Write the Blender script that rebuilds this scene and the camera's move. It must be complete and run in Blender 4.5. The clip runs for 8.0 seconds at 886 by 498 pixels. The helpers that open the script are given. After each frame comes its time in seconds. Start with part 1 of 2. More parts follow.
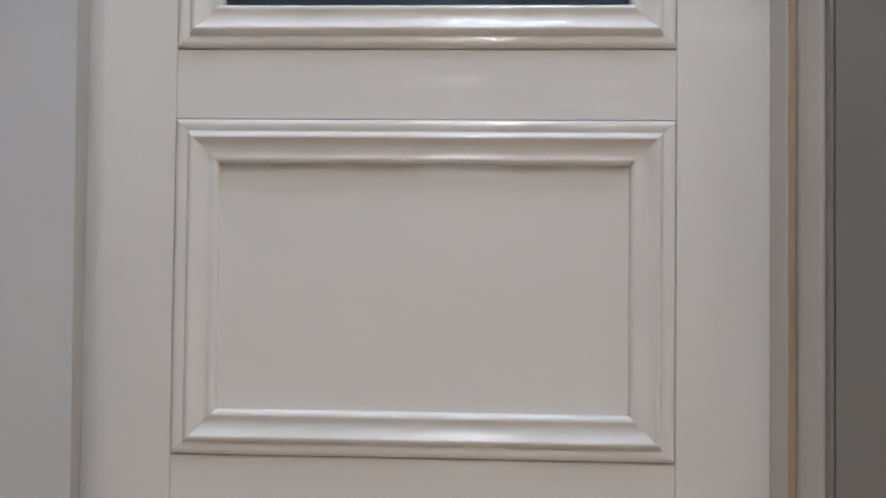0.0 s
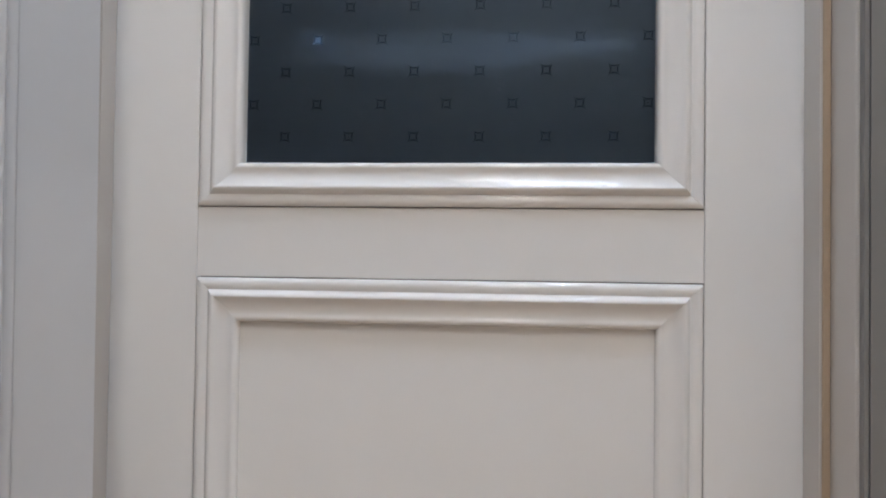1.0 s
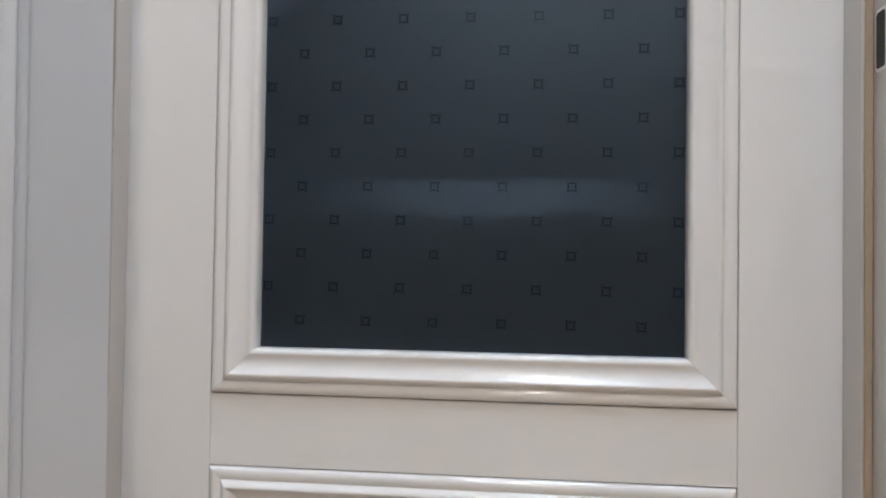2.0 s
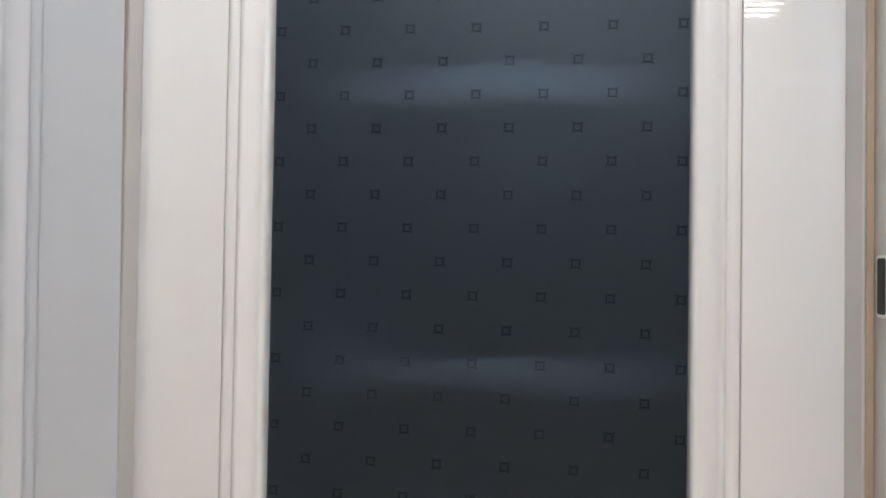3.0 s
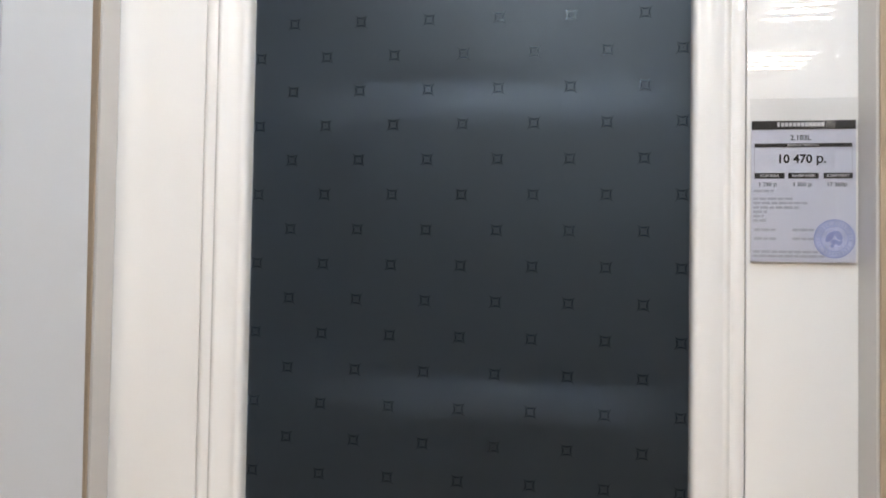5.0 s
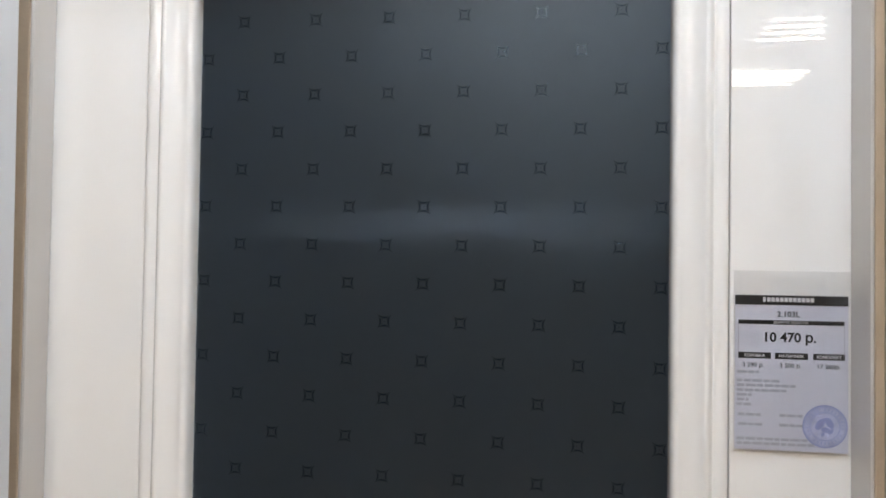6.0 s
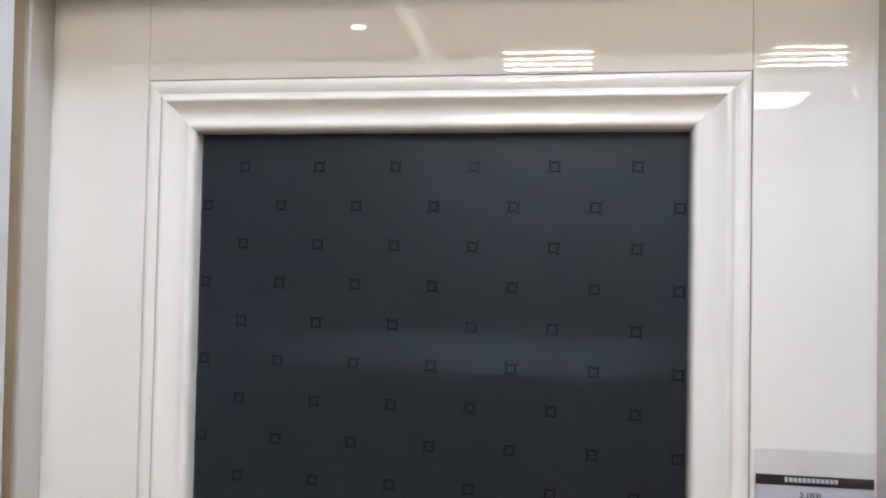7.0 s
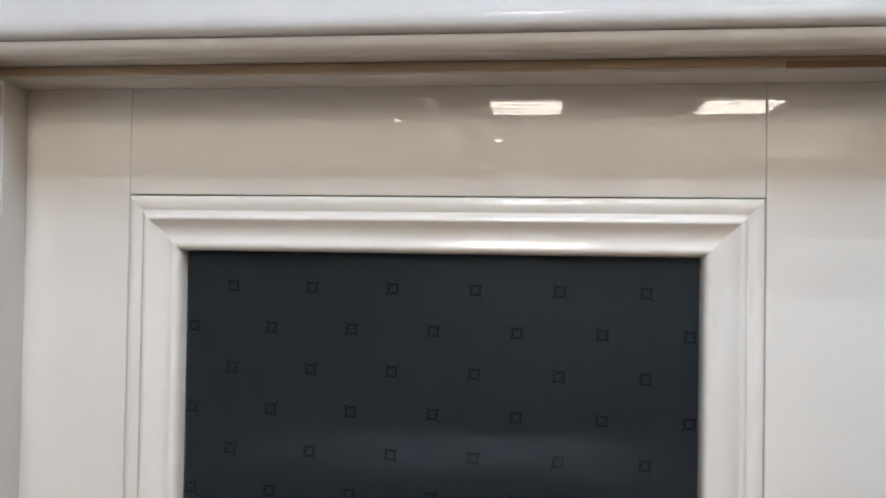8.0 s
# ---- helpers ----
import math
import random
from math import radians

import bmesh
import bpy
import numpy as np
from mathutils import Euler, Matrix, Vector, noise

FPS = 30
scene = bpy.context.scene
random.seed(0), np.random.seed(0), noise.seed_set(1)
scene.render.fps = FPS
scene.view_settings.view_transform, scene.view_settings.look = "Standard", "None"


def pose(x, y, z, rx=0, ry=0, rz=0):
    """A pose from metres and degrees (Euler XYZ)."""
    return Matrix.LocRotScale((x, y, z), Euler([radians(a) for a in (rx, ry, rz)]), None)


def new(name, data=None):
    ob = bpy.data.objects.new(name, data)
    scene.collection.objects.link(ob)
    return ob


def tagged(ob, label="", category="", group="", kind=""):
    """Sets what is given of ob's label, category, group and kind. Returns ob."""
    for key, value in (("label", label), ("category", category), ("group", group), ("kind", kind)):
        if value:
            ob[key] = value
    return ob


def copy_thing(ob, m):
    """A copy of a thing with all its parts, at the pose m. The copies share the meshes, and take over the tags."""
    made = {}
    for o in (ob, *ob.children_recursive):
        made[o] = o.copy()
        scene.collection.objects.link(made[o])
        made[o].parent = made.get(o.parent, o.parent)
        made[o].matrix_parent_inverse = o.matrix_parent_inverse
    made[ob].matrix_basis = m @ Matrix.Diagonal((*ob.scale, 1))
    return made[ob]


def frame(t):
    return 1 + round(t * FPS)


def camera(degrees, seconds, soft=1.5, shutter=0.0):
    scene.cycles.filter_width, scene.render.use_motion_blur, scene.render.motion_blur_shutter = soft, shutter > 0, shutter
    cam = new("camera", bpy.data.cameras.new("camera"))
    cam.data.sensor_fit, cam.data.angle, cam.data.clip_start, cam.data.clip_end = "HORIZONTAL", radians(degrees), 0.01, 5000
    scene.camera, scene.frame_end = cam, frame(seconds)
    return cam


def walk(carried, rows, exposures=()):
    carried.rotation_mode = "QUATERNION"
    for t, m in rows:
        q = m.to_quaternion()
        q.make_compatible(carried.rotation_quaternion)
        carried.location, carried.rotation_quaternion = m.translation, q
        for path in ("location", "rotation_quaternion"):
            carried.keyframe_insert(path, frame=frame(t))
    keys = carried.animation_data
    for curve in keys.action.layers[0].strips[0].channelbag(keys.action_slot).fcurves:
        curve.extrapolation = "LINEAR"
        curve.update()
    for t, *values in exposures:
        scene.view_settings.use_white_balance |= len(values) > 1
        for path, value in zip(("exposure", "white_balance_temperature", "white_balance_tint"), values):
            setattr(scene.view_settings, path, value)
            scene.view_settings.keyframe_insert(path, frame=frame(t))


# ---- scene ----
LENS = 58.8
cam = camera(LENS, 8.0, soft=1.8)
# seconds, place in metres, heading, tilt and lean in degrees
PATH = [
    (0.0, 0.0571, -0.8927, 0.3384, 2.127, 1.391, 0.638),
    (0.5, 0.0772, -0.9016, 0.4204, 3.544, 1.741, 0.857),
    (1.0, 0.0856, -0.8794, 0.5227, 5.553, 1.298, 0.791),
    (1.5, 0.0740, -0.8666, 0.6367, 6.456, 1.137, 0.846),
    (2.0, 0.0721, -0.8529, 0.7335, 6.530, 1.340, 0.855),
    (2.2, 0.0693, -0.8531, 0.7803, 6.514, 1.309, 0.875),
    (3.3, 0.0811, -0.8675, 1.0265, 7.796, 1.263, 0.913),
    (3.5, 0.1046, -0.8575, 1.0584, 9.529, 1.695, 0.686),
    (4.0, 0.1130, -0.8349, 1.1559, 10.066, 2.002, 0.714),
    (4.2, 0.1144, -0.8319, 1.2007, 9.893, 1.765, 0.815),
    (5.5, 0.1112, -0.7842, 1.4804, 8.684, 1.694, 0.768),
    (6.0, 0.1332, -0.7468, 1.5574, 8.470, 1.463, 0.832),
    (6.5, 0.1202, -0.7373, 1.6415, 8.049, 1.221, 1.117),
    (7.0, 0.1185, -0.7232, 1.7084, 8.386, 1.609, 1.142),
    (7.5, 0.1059, -0.7069, 1.7875, 7.389, 1.073, 0.849),
    (8.0, 0.0885, -0.6963, 1.8322, 6.485, 0.998, 0.898),
]
EXPOSURES = [(0.0, 0.69, 5900, 10), (1.0, 0.78, 5900, 10), (2.0, 0.80, 6050, 10), (3.4, 1.06, 6250, 10), (4.5, 1.03, 6450, 10), (5.5, 0.81, 6600, 10), (6.4, 0.58, 6520, 10), (7.0, 0.55, 6500, 10), (8.0, 0.28, 6600, 10)]


def camera_pose(x, y, z, yaw, pitch, roll):
    """Heading turns left, tilt looks up, lean turns the camera about its own axis."""
    return pose(x, y, z, 0, 0, yaw) @ pose(0, 0, 0, 90 + pitch, 0, 0) @ pose(0, 0, 0, 0, 0, roll)


walk(cam, [(r[0], camera_pose(*r[1:])) for r in PATH], EXPOSURES)

# ---- world and daylight ----
world = bpy.data.worlds.new("sky")
scene.world = world
world.use_nodes = True
sky = world.node_tree.nodes.new("ShaderNodeTexSky")
sky.sky_type, sky.sun_disc = "NISHITA", False
sky.sun_elevation, sky.sun_rotation = radians(35), radians(200)
world.node_tree.links.new(sky.outputs["Color"], world.node_tree.nodes["Background"].inputs["Color"])
world.node_tree.nodes["Background"].inputs["Strength"].default_value = 0.08
TUBE_STRENGTH = 65.0


# ---- materials ----
def material(name, colour, rough=0.5, metal=0.0, vary=0.06, scale=6.0, bump=0.0, bump_scale=40.0, fine=0.0, fine_scale=400.0, coat=0.0, stretch=(1, 1, 1), rough_vary=0.0):
    """A surface with its colour varied at two sizes and relief at two sizes."""
    m = bpy.data.materials.new(name)
    m.use_nodes = True
    nt = m.node_tree
    n, l = nt.nodes, nt.links
    b = n["Principled BSDF"]
    b.inputs["Metallic"].default_value = metal
    b.inputs["Coat Weight"].default_value = coat
    b.inputs["Coat Roughness"].default_value = 0.02
    geo = n.new("ShaderNodeNewGeometry")
    mp = n.new("ShaderNodeMapping")
    mp.inputs["Scale"].default_value = stretch
    l.new(geo.outputs["Position"], mp.inputs["Vector"])

    def noise_at(s, detail):
        t = n.new("ShaderNodeTexNoise")
        t.inputs["Scale"].default_value = s
        t.inputs["Detail"].default_value = detail
        l.new(mp.outputs["Vector"], t.inputs["Vector"])
        return t

    big, small = noise_at(scale, 3), noise_at(scale * 14, 2)
    add = n.new("ShaderNodeMath")
    add.operation = "MULTIPLY_ADD"
    l.new(small.outputs["Fac"], add.inputs[0])
    add.inputs[1].default_value = 0.35
    l.new(big.outputs["Fac"], add.inputs[2])
    ramp = n.new("ShaderNodeMapRange")
    ramp.inputs["From Min"].default_value, ramp.inputs["From Max"].default_value = 0.35, 1.0
    ramp.inputs["To Min"].default_value, ramp.inputs["To Max"].default_value = 1 - vary, 1 + vary
    l.new(add.outputs[0], ramp.inputs["Value"])
    mul = n.new("ShaderNodeVectorMath")
    mul.operation = "SCALE"
    mul.inputs[0].default_value = colour
    l.new(ramp.outputs[0], mul.inputs["Scale"])
    l.new(mul.outputs[0], b.inputs["Base Color"])
    rr = n.new("ShaderNodeMapRange")
    rr.inputs["From Min"].default_value, rr.inputs["From Max"].default_value = 0.3, 0.7
    rr.inputs["To Min"].default_value, rr.inputs["To Max"].default_value = max(0.0, rough - rough_vary), rough + rough_vary
    l.new(big.outputs["Fac"], rr.inputs["Value"])
    l.new(rr.outputs[0], b.inputs["Roughness"])
    last = None
    for amount, s in ((bump, bump_scale), (fine, fine_scale)):
        if amount:
            t = noise_at(s, 1)
            bp = n.new("ShaderNodeBump")
            bp.inputs["Strength"].default_value = 1.0
            bp.inputs["Distance"].default_value = amount
            l.new(t.outputs["Fac"], bp.inputs["Height"])
            if last:
                l.new(last.outputs[0], bp.inputs["Normal"])
            last = bp
    if last:
        l.new(last.outputs[0], b.inputs["Normal"])
    return m


def glowing(name, colour, strength):
    m = bpy.data.materials.new(name)
    m.use_nodes = True
    b = m.node_tree.nodes["Principled BSDF"]
    b.inputs["Base Color"].default_value = (*colour, 1)
    b.inputs["Emission Color"].default_value = (*colour, 1)
    b.inputs["Emission Strength"].default_value = strength
    return m


def satin_glass(name, rough, blur, veil):
    """Smoked glass, etched on its front: a dull sheen, and what stands behind shows as a blur."""
    m = bpy.data.materials.new(name)
    m.use_nodes = True
    n, l = m.node_tree.nodes, m.node_tree.links
    n.remove(n["Principled BSDF"])
    see = n.new("ShaderNodeBsdfRefraction")
    see.inputs["Color"].default_value = (0.625, 0.685, 0.755, 1)
    see.inputs["Roughness"].default_value = blur
    see.inputs["IOR"].default_value = 1.10
    haze = n.new("ShaderNodeBsdfDiffuse")
    haze.inputs["Color"].default_value = (0.205, 0.260, 0.335, 1)
    sheen = n.new("ShaderNodeBsdfAnisotropic")
    sheen.inputs["Color"].default_value = (0.64, 0.80, 1.0, 1)
    sheen.inputs["Roughness"].default_value = rough
    first, second = n.new("ShaderNodeMixShader"), n.new("ShaderNodeMixShader")
    first.inputs[0].default_value = veil
    second.inputs[0].default_value = 0.048
    l.new(see.outputs[0], first.inputs[1])
    l.new(haze.outputs[0], first.inputs[2])
    l.new(first.outputs[0], second.inputs[1])
    l.new(sheen.outputs[0], second.inputs[2])
    l.new(second.outputs[0], n["Material Output"].inputs["Surface"])
    return m


def clear_film(name):
    """Thin clear plastic: a faint gloss over what lies under it."""
    m = bpy.data.materials.new(name)
    m.use_nodes = True
    n, l = m.node_tree.nodes, m.node_tree.links
    gl = n.new("ShaderNodeBsdfGlossy")
    gl.inputs["Roughness"].default_value = 0.04
    tr = n.new("ShaderNodeBsdfTransparent")
    tr.inputs["Color"].default_value = (0.97, 0.97, 0.97, 1)
    mix = n.new("ShaderNodeMixShader")
    mix.inputs[0].default_value = 0.05
    l.new(tr.outputs[0], mix.inputs[1])
    l.new(gl.outputs[0], mix.inputs[2])
    l.new(mix.outputs[0], n["Material Output"].inputs["Surface"])
    return m


ENAMEL = material("white_gloss_enamel", (0.79, 0.772, 0.748), 0.012, vary=0.012, scale=3.0, bump=0.00006, bump_scale=9.0, fine=0.0000026, fine_scale=110.0, rough_vary=0.004)
# open leaf: its cool, darker white holds the cold, weaker light falling there
ENAMEL_COLD_LIT = material("cold_lit_white_gloss_enamel", (0.605, 0.61, 0.62), 0.02, vary=0.012, scale=3.0, bump=0.00010, bump_scale=9.0, fine=0.000010, fine_scale=160.0, rough_vary=0.006)
# frame and casing white, darkened and warmed for the shade in the recess
ENAMEL_CASING = material("shaded_white_gloss_casing", (0.57, 0.54, 0.505), 0.06, vary=0.015, scale=4.0, bump=0.00008, bump_scale=9.0, fine=0.000015, fine_scale=180.0, rough_vary=0.02)
# head casing white, with the cold lamp's cast mixed into its colour
ENAMEL_HEAD = material("cold_lit_white_gloss_head", (0.65, 0.655, 0.67), 0.04, vary=0.015, scale=4.0, bump=0.00008, bump_scale=9.0, fine=0.00001, fine_scale=180.0, rough_vary=0.015)
GREY_PAINT = material("grey_satin_paint", (0.215, 0.21, 0.205), 0.28, vary=0.04, scale=5.0, fine=0.0001, fine_scale=300.0)
GAP = material("dark_joint", (0.31, 0.275, 0.235), 0.8, vary=0.1)
SEAL = material("tan_rubber_seal", (0.43, 0.325, 0.225), 0.55, vary=0.08, scale=20.0, fine=0.0002, fine_scale=300.0)
SEAL_DARK = material("dark_seal_groove", (0.27, 0.17, 0.105), 0.7, vary=0.08)
GLASS = satin_glass("satin_smoked_glass", 0.40, 0.66, 0.034)
MARK = satin_glass("polished_glass_mark", 0.21, 0.27, 0.0262)
ALUMINIUM = material("dull_aluminium", (0.47, 0.47, 0.47), 0.55, 1.0, vary=0.05, scale=20.0)
LIP = material("bright_worn_metal", (0.80, 0.79, 0.77), 0.35, 0.1, vary=0.12, scale=60.0, fine=0.0001, fine_scale=500.0)
HOLE = material("dark_latch_hole", (0.03, 0.026, 0.023), 0.7, vary=0.3, scale=60.0)
PAPER = material("printed_paper", (0.58, 0.59, 0.68), 0.5, vary=0.02, scale=12.0)
FILM = clear_film("clear_plastic_film")
INK = material("black_ink", (0.02, 0.02, 0.022), 0.4, vary=0.05)
GREY_INK = material("grey_print", (0.40, 0.41, 0.47), 0.5, vary=0.05)
PALE_INK = material("pale_print", (0.62, 0.62, 0.64), 0.5, vary=0.05)
BLUE_INK = material("blue_stamp_ink", (0.28, 0.32, 0.58), 0.5, vary=0.15, scale=60.0)
PALE_BLUE_INK = material("thin_blue_stamp_ink", (0.45, 0.475, 0.66), 0.5, vary=0.25, scale=90.0)
BOARD = material("grey_backing_board", (0.05, 0.052, 0.056), 0.8, vary=0.1)
WALL = material("pale_wall_paint", (0.26, 0.245, 0.22), 0.7, vary=0.03, fine=0.0003, fine_scale=200.0)
CEILING = material("white_ceiling_tile", (0.56, 0.50, 0.42), 0.85, vary=0.03, fine=0.0005, fine_scale=150.0)
FLOOR = material("brown_floor", (0.49, 0.36, 0.255), 0.25, vary=0.08, scale=5.0)
LAMP_METAL = material("white_lamp_tray", (0.8, 0.8, 0.8), 0.3, vary=0.02)
REFLECTOR = material("aluminium_reflector", (0.08, 0.08, 0.08), 0.35, 0.6, vary=0.04)
TUBE = glowing("warm_white_tube", (1.0, 0.92, 0.81), TUBE_STRENGTH * 1.3)
TUBE_DIM = glowing("dimmed_warm_white_tube", (1.0, 0.92, 0.81), TUBE_STRENGTH * 0.5)
TUBE_COLD = glowing("cold_daylight_tube", (0.68, 0.82, 1.0), TUBE_STRENGTH * 3.1)
TUBE_SOFT = glowing("soft_warm_white_bulb", (1.0, 0.935, 0.85), TUBE_STRENGTH * 0.3)
DIFFUSER = glowing("faint_linear_diffuser", (1.0, 0.95, 0.88), 1.6)
TUBE_WEAK = glowing("weak_fluorescent_tube", (1.0, 0.95, 0.88), TUBE_STRENGTH * 0.035)


# ---- building helpers ----
def finish(name, bm, mat, parent=None, label="", smooth=False):
    me = bpy.data.meshes.new(name)
    bmesh.ops.recalc_face_normals(bm, faces=bm.faces)
    bm.to_mesh(me)
    bm.free()
    me.materials.append(mat)
    if smooth:
        for f in me.polygons:
            f.use_smooth = True
        me.set_sharp_from_angle(angle=radians(38))
    ob = new(name, me)
    if parent:
        ob.parent = parent
    if label:
        tagged(ob, label)
    return ob


def part(name, bm, mat, parent, label="", smooth=False):
    return finish(name, bm, mat, parent, label, smooth)


def shared(name, me, parent, m):
    ob = new(name, me)
    ob.parent = parent
    ob.matrix_basis = m
    return ob


def box(x0, x1, y0, y1, z0, z1, bevel=0.0, segments=2, bm=None):
    bm = bm or bmesh.new()
    v = [bm.verts.new(p) for p in ((x0, y0, z0), (x1, y0, z0), (x1, y1, z0), (x0, y1, z0), (x0, y0, z1), (x1, y0, z1), (x1, y1, z1), (x0, y1, z1))]
    fs = [bm.faces.new([v[i] for i in f]) for f in ((0, 3, 2, 1), (4, 5, 6, 7), (0, 1, 5, 4), (1, 2, 6, 5), (2, 3, 7, 6), (3, 0, 4, 7))]
    if bevel:
        bmesh.ops.bevel(bm, geom=list({e for f in fs for e in f.edges}), offset=bevel, segments=segments, profile=0.5, affect="EDGES")
    return bm


def empty(name, x=0, y=0, z=0):
    ob = new(name)
    ob.empty_display_size = 0.1
    ob.location = (x, y, z)
    return ob


def extrude(section, axis, a, b):
    """A bar of the closed section ((u, v), ...). axis 'z': section in x, y; axis 'x': section in y, z."""
    bm = bmesh.new()
    ends = []
    for w in (a, b):
        ends.append([bm.verts.new((u, v, w) if axis == "z" else (w, u, v)) for u, v in section])
    n = len(section)
    for i in range(n):
        j = (i + 1) % n
        bm.faces.new((ends[0][i], ends[0][j], ends[1][j], ends[1][i]))
    bm.faces.new(ends[0][::-1])
    bm.faces.new(ends[1])
    return bm


def smooth_profile(points, steps=3):
    """A softened line through the corner points."""
    out = []
    n = len(points)
    for i in range(n - 1):
        p0, p1, p2, p3 = (Vector(points[max(0, min(n - 1, i + k))]) for k in (-1, 0, 1, 2))
        for s in range(steps):
            t = s / steps
            out.append(0.5 * (2 * p1 + (p2 - p0) * t + (2 * p0 - 5 * p1 + 4 * p2 - p3) * t * t + (3 * p1 - p0 - 3 * p2 + p3) * t ** 3))
    out.append(Vector(points[-1]))
    return out


# in from the outer edge, proud of the leaf's face
MOULDING = [(0.0, -0.004), (0.0003, 0.0012), (0.0020, 0.0034), (0.0045, 0.0047), (0.0075, 0.0050), (0.0110, 0.0042), (0.0132, 0.0031), (0.0142, 0.0032), (0.0160, 0.0055), (0.0180, 0.0082),
            (0.0200, 0.0096), (0.0215, 0.0098), (0.0228, 0.0092), (0.0255, 0.0069), (0.0290, 0.0047), (0.0330, 0.0033), (0.0370, 0.0029), (0.0405, 0.0034), (0.0435, 0.0043), (0.0455, 0.0045),
            (0.0475, 0.0038), (0.0492, 0.0020), (0.0502, -0.0005), (0.0507, -0.0035), (0.0509, -0.0075), (0.0509, -0.0172)]


def moulding_frame(x0, x1, z0, z1, parent, paint):
    """Four mitred lengths of moulding round an opening."""
    prof = smooth_profile(MOULDING, 3)
    for k in range(4):
        bm = bmesh.new()
        rows = []
        for p in prof:
            u, h = p
            c = [(x0 + u, z0 + u), (x1 - u, z0 + u), (x1 - u, z1 - u), (x0 + u, z1 - u)]
            a, b = c[k], c[(k + 1) % 4]
            dx, dz = (b[0] - a[0]), (b[1] - a[1])
            ln = math.hypot(dx, dz)
            e = 0.00012
            a = (a[0] + dx / ln * e, a[1] + dz / ln * e)
            b = (b[0] - dx / ln * e, b[1] - dz / ln * e)
            rows.append((bm.verts.new((a[0], -h, a[1])), bm.verts.new((b[0], -h, b[1]))))
        back = []
        for (u, h) in ((prof[-1][0], -0.0185), (prof[0][0], -0.0185)):
            c = [(x0 + u, z0 + u), (x1 - u, z0 + u), (x1 - u, z1 - u), (x0 + u, z1 - u)]
            a, b = c[k], c[(k + 1) % 4]
            back.append((bm.verts.new((a[0], -h, a[1])), bm.verts.new((b[0], -h, b[1]))))
        rows += back
        for r, s in zip(rows, rows[1:] + rows[:1]):
            bm.faces.new((r[0], r[1], s[1], s[0]))
        bm.faces.new([r[0] for r in rows])
        bm.faces.new([r[1] for r in rows][::-1])
        part("moulding", bm, paint, parent, smooth=True)


def mark_mesh(size):
    """A small square outline with hollow sides and pointed corners."""
    bm = bmesh.new()
    n = 6
    rings = []
    for inner in (False, True):
        ring = []
        for k in range(4):
            for s in range(n):
                t = -1 + 2 * s / n
                r = (0.64 + 0.36 * t * t) if not inner else (0.40 + 0.14 * t * t)
                w = 1.0 if not inner else 0.54
                p = Vector((t * w, r))
                p.rotate(Matrix.Rotation(k * math.pi / 2, 2))
                ring.append(bm.verts.new((p.x * size / 2, 0, p.y * size / 2)))
        rings.append(ring)
    m = len(rings[0])
    for i in range(m):
        j = (i + 1) % m
        bm.faces.new((rings[0][i], rings[0][j], rings[1][j], rings[1][i]))
    bmesh.ops.solidify(bm, geom=list(bm.faces), thickness=0.0003)
    me = bpy.data.meshes.new("glass_mark")
    bmesh.ops.recalc_face_normals(bm, faces=bm.faces)
    bm.to_mesh(me)
    bm.free()
    me.materials.append(MARK)
    return me


# sizes of a door leaf, from its centre line and the floor
HALF, LEAF_LOW, LEAF_HIGH, THICK = 0.400, 0.010, 2.000, 0.038
G, GLASS_HALF = 0.2862, 0.2320
UP_LOW, UP_HIGH = 0.589, 1.8915
LOW_LOW, LOW_HIGH = 0.1225, 0.508
MARK_PITCH, MARK_FIRST = 0.0757, 0.7099
SLIT = 0.0003


def frame_strips(z0, z1, d):
    """The core that closes the joints round one opening of a leaf."""
    for s in (-1, 1):
        a, b = sorted((s * (G + 0.006), s * (G - 0.030)))
        part("core_strip", box(a, b, 0.0125, 0.026, z0 - 0.006, z1 + 0.006), GAP, d, "dark core behind the joint")
    for a, b in ((z0 - 0.006, z0 + 0.030), (z1 - 0.030, z1 + 0.006)):
        part("core_strip", box(-G + 0.0305, G - 0.0305, 0.0125, 0.026, a, b), GAP, d, "dark core behind the joint")


def door_leaf(name, half, openings, paint):
    """A leaf with its front face at y = 0: stiles, rails and a mitred moulding round each opening."""
    d = empty(name)
    for s in (-1, 1):
        a, b = sorted((s * (G + SLIT), s * half))
        part("stile", box(a, b, 0, THICK, LEAF_LOW, LEAF_HIGH, 0.0011), paint, d)
    edges = [LEAF_LOW] + [z for o in openings for z in (o[0] - SLIT, o[1] + SLIT)] + [LEAF_HIGH]
    for a, b in zip(edges[::2], edges[1::2]):
        part("rail", box(-G, G, 0.0003, THICK - 0.0003, a, b, 0.0008), paint, d)
    e = 0.0007
    for a, b in openings:
        moulding_frame(-G + e, G - e, a + e, b - e, d, paint)
        frame_strips(a, b, d)
    return d


def flat_panel(z0, z1, d, paint):
    return part("panel", box(-G + 0.03, G - 0.03, 0.005, 0.030, z0 + 0.03, z1 - 0.03, 0.001), paint, d, "flat white gloss panel")


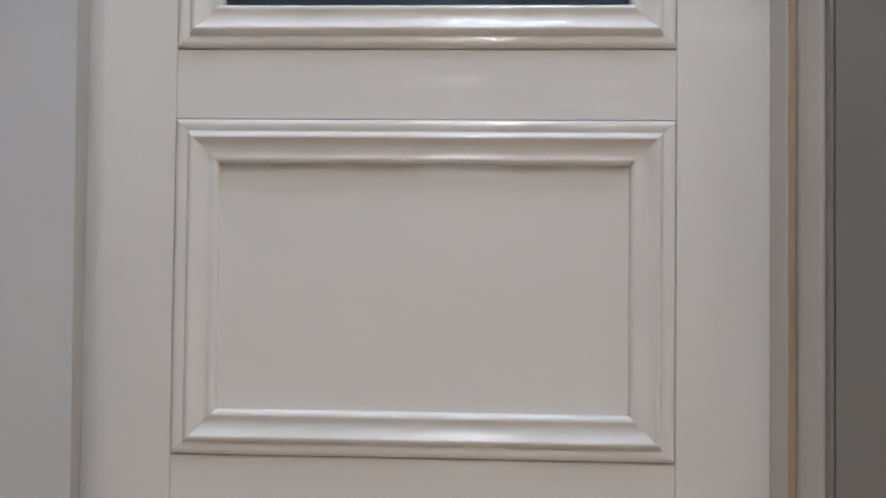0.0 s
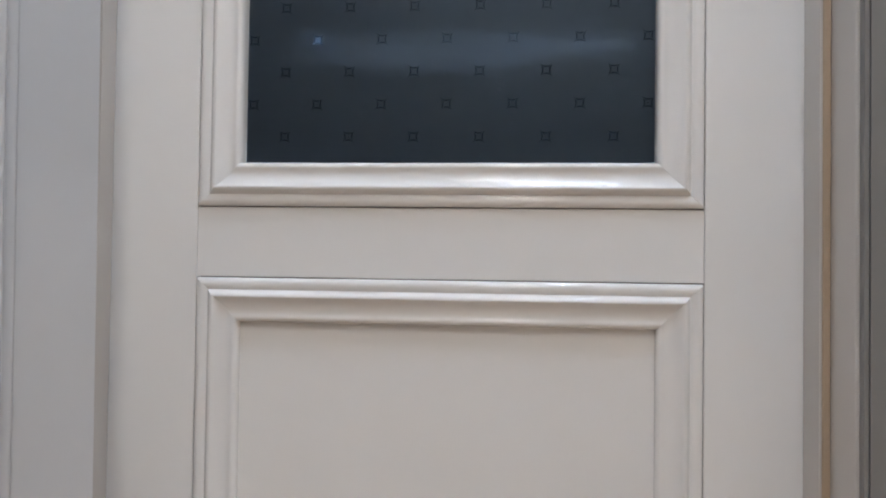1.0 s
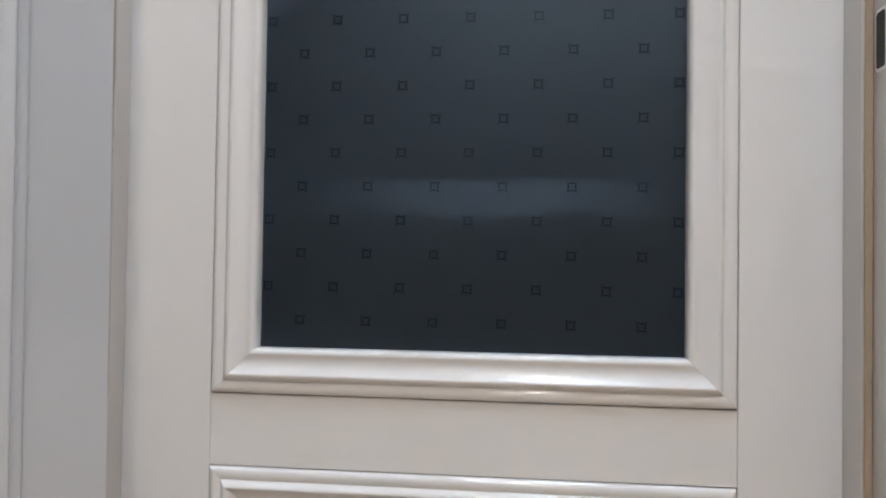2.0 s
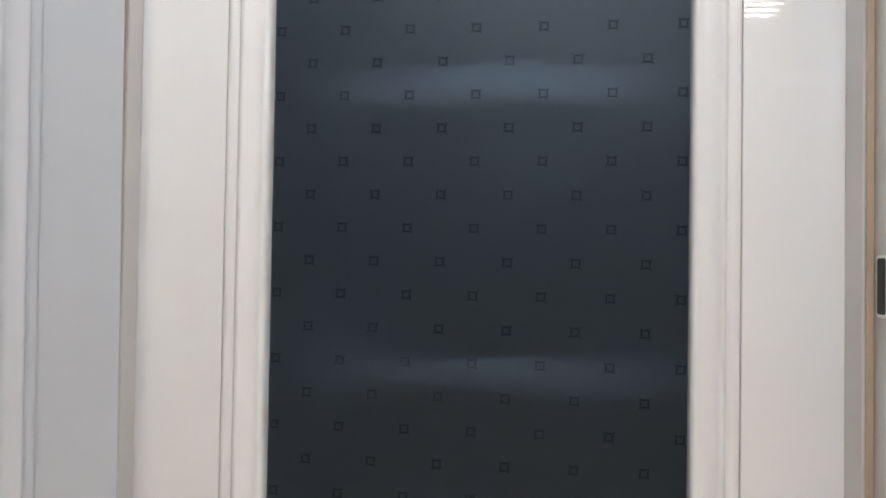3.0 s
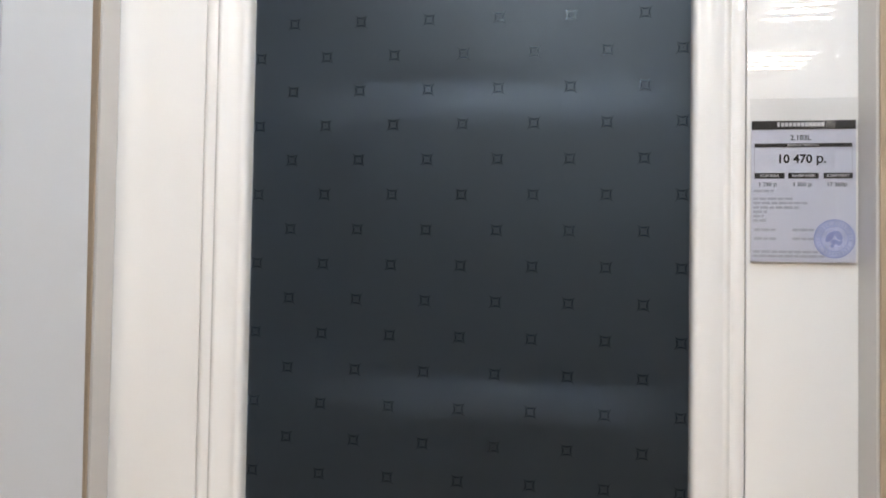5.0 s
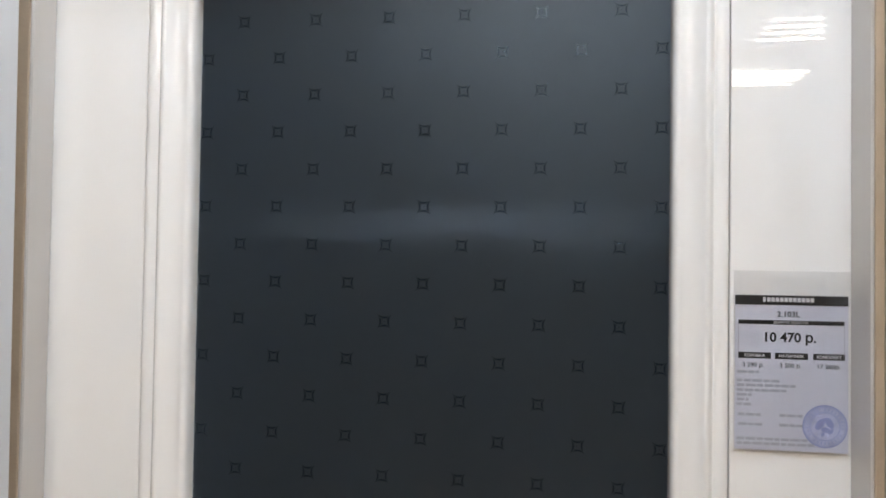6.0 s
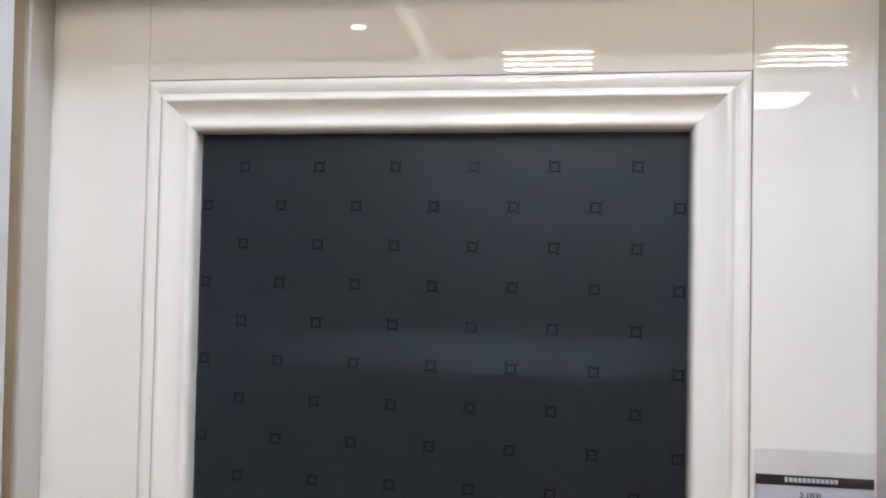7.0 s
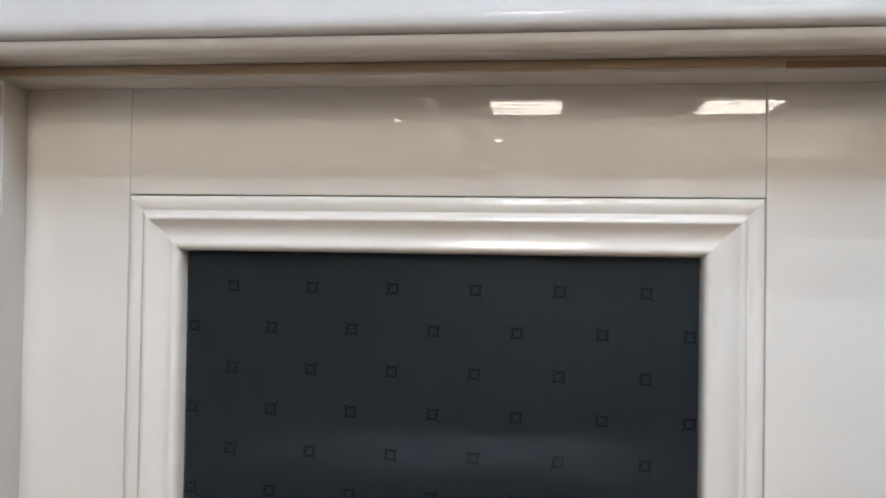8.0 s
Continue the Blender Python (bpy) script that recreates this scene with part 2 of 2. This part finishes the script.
def marked_glass(z0, z1, d):
    pane = part("glass", box(-G + 0.0315, G - 0.0315, 0.0140, 0.0200, z0 + 0.0315, z1 - 0.0315), GLASS, d, "dark satin glass with small square marks")
    me = mark_mesh(0.0148)
    for k in range(15):
        for i in range(-3, 4):
            shared("glass_mark", me, pane, pose(i * MARK_PITCH, 0.0137, MARK_FIRST + k * MARK_PITCH))
    for k in range(16):
        for i in range(6):
            shared("glass_mark", me, pane, pose((i - 2.5) * MARK_PITCH, 0.0137, MARK_FIRST + (k - 0.5) * MARK_PITCH))
    return pane


# ---- the room ----
X0, X1, Y0, Y1, HIGH = -3.2, 6.0, -13.5, 3.0, 3.10
T = 0.15
finish("floor", box(X0 - T, X1 + T, Y0 - T, Y1 + T, -0.12, 0.0), FLOOR)
tagged(bpy.data.objects["floor"], "plain brown floor of the showroom", "floor", kind="structure")
tagged(finish("ceiling", box(X0 - T, X1 + T, Y0 - T, Y1 + T, HIGH, HIGH + 0.15), CEILING), "white suspended ceiling", "ceiling", kind="structure")
tagged(finish("wall_north", box(X0, X1, Y1, Y1 + T, 0, HIGH), WALL), "plain pale painted wall", "wall", kind="structure")
tagged(finish("wall_west", box(X0 - T, X0, Y0, Y1, 0, HIGH), WALL), "plain pale painted wall", "wall", kind="structure")
tagged(finish("wall_east", box(X1, X1 + T, Y0, Y1, 0, HIGH), WALL), "plain pale painted wall", "wall", kind="structure")
WZ0, WZ1 = 1.95, 2.90
OPENINGS = ((-0.95, 0.63), (1.49, 2.31))
south = box(X0, OPENINGS[0][0], Y0 - T, Y0, 0, HIGH)
box(OPENINGS[0][1], OPENINGS[1][0], Y0 - T, Y0, 0, HIGH, bm=south)
box(OPENINGS[1][1], X1, Y0 - T, Y0, 0, HIGH, bm=south)
for x0, x1 in OPENINGS:
    box(x0, x1, Y0 - T, Y0, 0, WZ0, bm=south)
    box(x0, x1, Y0 - T, Y0, WZ1, HIGH, bm=south)
tagged(finish("wall_south", south, WALL), "plain pale painted wall with two high windows", "wall", kind="structure")
for k, (x0, x1) in enumerate(OPENINGS):
    window = tagged(empty("window_%d" % (k + 1), 0, Y0 - 0.07, 0), "high shop window with white frame bars", "window", kind="structure")
    for z in (WZ0 + 0.035, WZ0 + 0.62, WZ1 - 0.035):
        part("frame_bar", box(x0 + 0.001, x1 - 0.001, -0.03, 0.03, z - 0.034, z + 0.034, 0.003), LAMP_METAL, window)
    count = 4 if k == 0 else 2
    for i in range(count + 1):
        x = x0 + 0.035 + (x1 - x0 - 0.07) * i / count
        for z0, z1 in ((WZ0 + 0.0695, WZ0 + 0.5855), (WZ0 + 0.6545, WZ1 - 0.0695)):
            part("frame_bar", box(x - 0.034, x + 0.034, -0.03, 0.03, z0, z1, 0.003), LAMP_METAL, window)
    pane = part("pane", box(x0 + 0.05, x1 - 0.05, -0.036, -0.032, WZ0 + 0.05, WZ1 - 0.05), FILM, window, "clear window pane")
    pane.visible_shadow = False

# ---- ceiling lights: trays with four tubes ----
def ceiling_light():
    d = empty("ceiling_light", 0, 0, 0)
    w = 0.295
    bm = box(-w, w, -w, w, -0.004, -0.001)
    part("tray", bm, REFLECTOR, d)
    for s in (-1, 1):
        part("rim", box(s * w - 0.008, s * w + 0.008, -w + 0.0085, w - 0.0085, -0.014, -0.001, 0.002), LAMP_METAL, d)
        part("rim", box(-w - 0.008, w + 0.008, s * w - 0.008, s * w + 0.008, -0.014, -0.001, 0.002), LAMP_METAL, d)
    for i in range(4):
        y = -0.21 + i * 0.14
        bm = bmesh.new()
        bmesh.ops.create_cone(bm, cap_ends=True, segments=8, radius1=0.006, radius2=0.006, depth=0.56, matrix=pose(0, y, -0.030, 0, 90, 0))
        part("tube", bm, TUBE, d, "glowing fluorescent tube", smooth=True)
    return tagged(d, "square ceiling light with four glowing tubes", "ceiling light", "ceiling lights")


DOWNLIGHTS = [(-0.28, -7.33), (-1.12, -6.20), (-1.03, -3.60)]


def retube(light, mat, label):
    """Other tubes in a copy of the light."""
    tagged(light, label)
    for child in light.children:
        if child.name.startswith("tube"):
            child.data = child.data.copy()
            child.data.materials[0] = mat


lamp = ceiling_light()
# unseen, added for their light: (0.03, -2.66), (1.66, -0.715), (1.66, -1.95)
LAMPS = [(0.03, -1.95), (0.03, -2.66), (0.03, -4.34), (0.03, -5.56), (1.66, -0.715), (1.66, -1.95), (1.66, -4.34), (1.66, -5.60)]
lamp.matrix_basis = pose(*LAMPS[0], HIGH)
for x, y in LAMPS[1:]:
    other = copy_thing(lamp, pose(x, y, HIGH))
    if y < -4:
        retube(other, TUBE_DIM, "square ceiling light with four dimmed warm tubes")
retube(copy_thing(lamp, pose(0.24, -0.715, HIGH)), TUBE_COLD, "square ceiling light with four cold daylight tubes")


def downlight(x, y):
    d = empty("downlight", x, y, HIGH)
    bm = bmesh.new()
    bmesh.ops.create_cone(bm, cap_ends=True, segments=20, radius1=0.060, radius2=0.070, depth=0.008, matrix=pose(0, 0, -0.005))
    part("trim_ring", bm, LAMP_METAL, d)
    bm = bmesh.new()
    bmesh.ops.create_cone(bm, cap_ends=True, segments=16, radius1=0.040, radius2=0.045, depth=0.006, matrix=pose(0, 0, -0.0125))
    part("bulb", bm, TUBE_SOFT, d, "glowing bulb")
    return tagged(d, "small round ceiling downlight, lit", "downlight", "downlights")


for x, y in DOWNLIGHTS:
    downlight(x, y)
rail = tagged(empty("linear_light", -0.71, -5.35, HIGH), "long slim linear ceiling light, faintly lit", "linear light")
part("profile", box(-0.045, 0.045, -2.6, 2.6, -0.030, -0.001, 0.002), LAMP_METAL, rail)
part("diffuser", box(-0.038, 0.038, -2.58, 2.58, -0.034, -0.0305), DIFFUSER, rail, "milky glowing diffuser")
for s in (-1, 1):
    part("end_cap", box(-0.047, 0.047, s * 2.61 - 0.0095, s * 2.61 + 0.0095, -0.037, -0.001, 0.002), LAMP_METAL, rail)

# a far bay of the hall, its tubes set weak so they reflect faintly
for x, y in ((-0.14, -10.35), (1.96, -10.85), (2.15, -12.40), (0.10, -12.45), (2.95, -8.15)):
    far = copy_thing(lamp, pose(x, y, HIGH))
    retube(far, TUBE_WEAK, "square ceiling light with four weakly glowing tubes")

# ---- the stand that holds the door ----
stand = box(-1.5, -0.442, -0.066, 0.055, 0, 3.099)
box(0.442, 1.5, -0.066, 0.055, 0, 2.40, bm=stand)
box(-0.442, 0.442, -0.066, 0.055, 2.042, 3.099, bm=stand)
tagged(finish("wall_stand", stand, WALL), "pale display partition round the door frame", "wall", kind="structure")
tagged(finish("wall_stand_back", box(-1.5, 1.5, 0.50, 0.52, 0, 3.099), BOARD), "grey back board of the display stand", "wall", kind="structure")
for s in (-1, 1):
    tagged(finish("wall_stand_side", box(s * 1.49 - 0.01, s * 1.49 + 0.01, 0.056, 0.499, 0, 3.099), BOARD), "grey side board of the display stand", "wall", kind="structure")
for z in (0.43, 0.823, 1.218, 1.612):
    tagged(finish("crossbar", box(-1.478, 1.478, 0.20, 0.24, z - 0.023, z + 0.023, 0.006), ALUMINIUM),
           "dull aluminium crossbar behind the door glass", "crossbar", "crossbars of the stand")

# ---- the door frame ----
OPEN, STOP, REBATE, TOP = 0.390, -0.046, 0.400, 1.990
frame_thing = tagged(empty("door_frame", 0, 0, 0), "white gloss rebated door frame with tan rubber seals", "door frame")


def jamb_section(s, head=False):
    """Across the frame: stop, rebate and front edge, for the side s."""
    r = 0.0015
    inner = OPEN if s > 0 else OPEN - 0.0075
    if s > 0 and not head:
        nose = [(REBATE, -0.1030), (REBATE + 0.0009, -0.1048), (REBATE + 0.0030, -0.1055), (0.4250, -0.1055), (0.4250, -0.0668)]
    elif head:
        nose = [(REBATE, -0.0690), (REBATE, -0.0700), (REBATE + 0.0010, -0.0732), (REBATE + 0.0034, -0.0762), (REBATE + 0.0068, -0.0784), (REBATE + 0.0105, -0.0796), (REBATE + 0.0135, -0.0800), (REBATE + 0.0135, -0.0668)]
    else:
        nose = [(REBATE, -0.0620), (REBATE + 0.0010, -0.0650), (REBATE + 0.0030, -0.0665)]
    p = [(OPEN, 0.0), (inner, STOP + r), (inner + r, STOP), (REBATE, STOP)] + nose + [(0.438, -0.0668), (0.438, 0.058), (0.404, 0.058), (0.404, 0.0)]
    return [(s * x, y) for x, y in p]


for s in (-1, 1):
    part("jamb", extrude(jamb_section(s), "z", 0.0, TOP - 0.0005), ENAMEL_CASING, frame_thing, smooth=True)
    a, b = sorted((s * (OPEN + (0.0018 if s > 0 else -0.0057)), s * (REBATE - 0.0003)))
    part("seal", box(a, b, STOP - 0.0034, STOP - 0.0002, 0.004, TOP - 0.004, 0.0012), SEAL, frame_thing, "tan rubber seal")
head = [(y, z - OPEN + TOP) for z, y in jamb_section(1, True)]
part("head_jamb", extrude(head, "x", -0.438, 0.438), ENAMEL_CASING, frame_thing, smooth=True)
part("seal", box(-0.3895, 0.286, STOP - 0.0034, STOP - 0.0002, TOP + 0.0018, TOP + 0.0097, 0.0012), SEAL, frame_thing, "tan rubber seal")
part("seal_groove", box(0.287, 0.3895, STOP - 0.0014, STOP - 0.0002, TOP + 0.0012, TOP + 0.0068, 0.0004), SEAL_DARK, frame_thing, "dark open seal groove")
part("seal", box(0.287, 0.3895, STOP - 0.0026, STOP - 0.0002, TOP + 0.0070, TOP + 0.0097, 0.0008), SEAL, frame_thing, "torn strip of tan rubber seal")

# strike plate in the rebate
def rounded_slot(y0, y1, z0, z1, r, x0, x1, steps=5):
    """A slab in the plane of the jamb with rounded corners."""
    sec = []
    for cy, cz, a0 in ((y1 - r, z1 - r, 0), (y0 + r, z1 - r, 90), (y0 + r, z0 + r, 180), (y1 - r, z0 + r, 270)):
        for k in range(steps + 1):
            a = radians(a0 + 90 * k / steps)
            sec.append((cy + r * math.cos(a), cz + r * math.sin(a)))
    return extrude(sec, "x", x0, x1)


plate = part("strike_plate", rounded_slot(-0.0780, -0.0553, 0.9270, 0.9870, 0.0045, 0.3988, 0.3999), LIP, frame_thing, "bright worn metal lip of the strike plate", smooth=True)
part("latch_hole", rounded_slot(-0.0762, -0.0576, 0.9300, 0.9840, 0.0034, 0.3984, 0.39875), HOLE, plate, "dark worn latch hole", smooth=True)

# casings: a bead at the inner edge, then a flat band
def bead_section(s):
    x = 0.4148 if s > 0 else 0.4155
    p = [(x, -0.067), (x, -0.0775), (x, -0.0785), (x + 0.0008, -0.0812), (x + 0.0028, -0.0838), (x + 0.0060, -0.0854), (x + 0.0098, -0.0861), (x + 0.0125, -0.0863), (x + 0.0135, -0.0863), (x + 0.0135, -0.067)]
    return [(s * a, b) for a, b in p]


def band_section(s):
    x = 0.4284 if s > 0 else 0.4291
    p = [(x, -0.067), (x, -0.0863), (x + 0.0030, -0.0863), (x + 0.0545, -0.0863), (x + 0.0550, -0.0863), (x + 0.060, -0.0853), (x + 0.064, -0.0825), (x + 0.065, -0.0790), (x + 0.065, -0.067)]
    return [(s * a, b) for a, b in p]


casing = tagged(empty("casing", -0.45, -0.075, 0), "white gloss door casing with a rounded inner bead", "door casing", "door casings")
head_casing = tagged(empty("head_casing", 0, -0.075, 2.05), "white gloss head casing over the door frame, coloured for cold light", "door casing", "door casings")
for name, section in (("bead", bead_section), ("band", band_section)):
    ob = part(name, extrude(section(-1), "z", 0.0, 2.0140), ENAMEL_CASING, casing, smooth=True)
    ob.matrix_parent_inverse = casing.matrix_basis.inverted()
    ob = part(name, extrude([(b, a - 0.4148 + 2.0148) for a, b in section(1)], "x", -0.4945, 0.4945), ENAMEL_HEAD, head_casing, smooth=True)
    ob.matrix_parent_inverse = head_casing.matrix_basis.inverted()

# ---- the door in the frame, and the leaf that stands open before it ----
door = tagged(door_leaf("interior_door", HALF, ((LOW_LOW, LOW_HIGH), (UP_LOW, UP_HIGH)), ENAMEL), "white gloss panelled door with dark satin glass", "door")
flat_panel(LOW_LOW, LOW_HIGH, door, ENAMEL)
marked_glass(UP_LOW, UP_HIGH, door)
door.location = (0, 0.0008, 0)
leaf = tagged(door_leaf("open_door_leaf", 0.3860, ((LOW_LOW, UP_HIGH),), ENAMEL_COLD_LIT), "white gloss door leaf with one tall panel, standing wide open, coloured for cold light", "door")
flat_panel(LOW_LOW, UP_HIGH, leaf, ENAMEL_COLD_LIT)
# the hinge edge lies beside the frame, and the leaf swings out towards the room
HINGE, LEAN = Vector((-0.3590, -0.0795, 0.0)), -0.44
TURN = math.degrees(math.atan2(0.0955, 0.029))
leaf.matrix_basis = pose(HINGE.x, HINGE.y, 0) @ pose(0, 0, 0, 0, LEAN, 0) @ pose(0, 0, 0, 0, 0, TURN) @ pose(-0.3860, 0, 0)

side = tagged(empty("side_panel", 0.52, -0.112, 0.0), "grey painted cover board beside the door frame", "side panel")
for name, x0, x1, y0 in (("edge_strip", 0.4038, 0.4085, -0.1165), ("board", 0.4090, 0.640, -0.1180)):
    part(name, box(x0 - 0.52, x1 - 0.52, y0 + 0.112, -0.1062 + 0.112, 0.0, 2.000, 0.0006), GREY_PAINT, side)

# ---- price card ----
CARD_X0, CARD_X1, CARD_Z0, CARD_Z1 = 0.2897, 0.3883, 1.3983, 1.5381
card = tagged(empty("price_card", (CARD_X0 + CARD_X1) / 2, -0.0004, CARD_Z0), "printed price card in a clear plastic sleeve", "price card")
CW, CH = CARD_X1 - CARD_X0, CARD_Z1 - CARD_Z0


def on_card(name, u0, u1, v0, v1, mat, label="", parent=None, lift=0.0):
    """A flat printed patch: u across from the left edge, v down from the top, as shares of the card."""
    x0, x1 = (u0 - 0.5) * CW, (u1 - 0.5) * CW
    z0, z1 = CH * (1 - v1), CH * (1 - v0)
    return part(name, box(x0, x1, -0.00155 - lift, -0.00125, z0, z1), mat, parent or card, label)


sheet = part("paper", box(-CW / 2 + 0.001, CW / 2 - 0.001, -0.0012, -0.0006, 0.001, CH, 0.0001), PAPER, card, "pale printed paper")
on_card("header_bar", 0.012, 0.988, 0.0, 0.062, INK, "black heading bar", sheet)
on_card("title_bar", 0.04, 0.955, 0.160, 0.187, INK, "black bar", sheet)
for u0, u1 in ((0.04, 0.325), (0.36, 0.645), (0.69, 0.96)):
    on_card("price_bar", u0, u1, 0.368, 0.408, INK, "black bar", sheet)
# the maker's mark as plain shapes
on_card("mark_block", 0.255, 0.278, 0.012, 0.042, PALE_INK, "", sheet, 0.0002)
for i in range(11):
    u = 0.29 + i * 0.0375
    on_card("mark_block", u, u + 0.030, 0.014, 0.041, PALE_INK, "", sheet, 0.0002)
for u in (0.04, 0.955):
    on_card("box_line", u - 0.003, u + 0.003, 0.188, 0.366, GREY_INK, "", sheet)
LINES = [(0.03, 0.22, 0.495), (0.03, 0.40, 0.550), (0.03, 0.54, 0.580), (0.03, 0.46, 0.612), (0.03, 0.16, 0.642), (0.03, 0.13, 0.672), (0.03, 0.165, 0.703),
         (0.04, 0.255, 0.768), (0.40, 0.60, 0.768), (0.04, 0.255, 0.830), (0.40, 0.60, 0.830), (0.03, 0.64, 0.922), (0.03, 0.70, 0.952)]
for u0, u1, v in LINES:
    u = u0
    k = 0
    while u < u1 - 0.01:
        w = min(u1 - u, 0.045 + 0.05 * ((k * 7 + int(v * 100)) % 5) / 5)
        on_card("printed_line", u, u + w, v - 0.0085, v + 0.0085, GREY_INK, "", sheet)
        u += w + 0.012
        k += 1


def lettering(text, u, v, height, mat, bold=0.0, lift=0.0):
    c = bpy.data.curves.new("lettering", "FONT")
    c.body, c.align_x, c.align_y, c.size = text, "CENTER", "CENTER", height
    c.extrude, c.offset, c.resolution_u = 0.00012, bold, 3
    tmp = bpy.data.objects.new("lettering", c)
    scene.collection.objects.link(tmp)
    me = bpy.data.meshes.new_from_object(tmp.evaluated_get(bpy.context.evaluated_depsgraph_get()))
    bpy.data.objects.remove(tmp)
    me.materials.append(mat)
    ob = new("lettering", me)
    ob.parent = sheet
    ob.matrix_basis = pose((u - 0.5) * CW, -0.0015 - lift, CH * (1 - v), 90, 0, 0)
    return ob


lettering("2.103L", 0.475, 0.122, 0.0072, INK, 0.0001)
lettering("10 470 р.", 0.485, 0.272, 0.0118, INK, 0.0003)
for text, u in (("КОРОБКА", 0.182), ("НАЛИЧНИК", 0.502), ("КОМПЛЕКТ", 0.825)):
    lettering(text, u, 0.389, 0.0037, PALE_INK, 0.00006, 0.00035)
lettering("ДВЕРНОЕ ПОЛОТНО", 0.495, 0.174, 0.0029, PALE_INK, 0.00005, 0.00035)
for text, u in (("3 290 р.", 0.17), ("3 500 р.", 0.495), ("17 260р.", 0.82)):
    lettering(text, u, 0.450, 0.0056, INK)


def ring(r0, r1, cx, cz, lift=0.0001, segments=40):
    """A flat printed ring."""
    bm = bmesh.new()
    a = [[bm.verts.new((cx + r * math.cos(k * 2 * math.pi / segments), -0.00135 - lift, cz + r * math.sin(k * 2 * math.pi / segments))) for k in range(segments)] for r in (r0, r1)]
    for k in range(segments):
        j = (k + 1) % segments
        bm.faces.new((a[1][k], a[1][j], a[0][j], a[0][k]))
    return bm


SX, SZ, SR = 0.292 * CW, CH * 0.172, 0.193 * CW
stamp = part("stamp", ring(SR * 0.94, SR, SX, SZ), BLUE_INK, card, "round blue ink stamp")
part("ink_wash", ring(SR * 0.02, SR * 0.99, SX, SZ, 0.0), PALE_BLUE_INK, stamp)
part("stamp_ring", ring(SR * 0.64, SR * 0.68, SX, SZ), BLUE_INK, stamp)
part("stamp_ring", ring(SR * 0.88, SR * 0.90, SX, SZ), BLUE_INK, stamp)
for k in range(30):
    if k % 10 == 9:
        continue
    bm = box(-0.00055, 0.00055, -0.00160, -0.00148, SR * 0.725, SR * 0.84)
    bmesh.ops.transform(bm, matrix=pose(SX, 0, SZ, 0, k * 12, 0), verts=bm.verts)
    part("stamp_bar", bm, BLUE_INK, stamp)
for k, (dx, dz, w, h, turn) in enumerate(((-0.22, 0.10, 0.16, 0.30, 35), (0.20, 0.16, 0.15, 0.28, -30), (0.02, -0.16, 0.20, 0.13, 8), (0.0, 0.30, 0.10, 0.12, 0), (-0.10, -0.36, 0.08, 0.10, 20), (0.26, -0.22, 0.08, 0.16, 40))):
    bm = bmesh.new()
    bmesh.ops.create_circle(bm, cap_ends=True, segments=12, radius=SR, matrix=pose(SX + dx * SR, -0.00150 - k * 0.00001, SZ + dz * SR, 90, turn, 0) @ Matrix.Diagonal((w, h, 1, 1)))
    bmesh.ops.solidify(bm, geom=list(bm.faces), thickness=0.00008)
    part("stamp_blot", bm, BLUE_INK, stamp)
part("sleeve", box(-CW / 2 - 0.0005, CW / 2 + 0.0005, -0.0024, -0.0021, -0.001, CH + 0.022, 0.0001), FILM, card, "clear plastic sleeve")
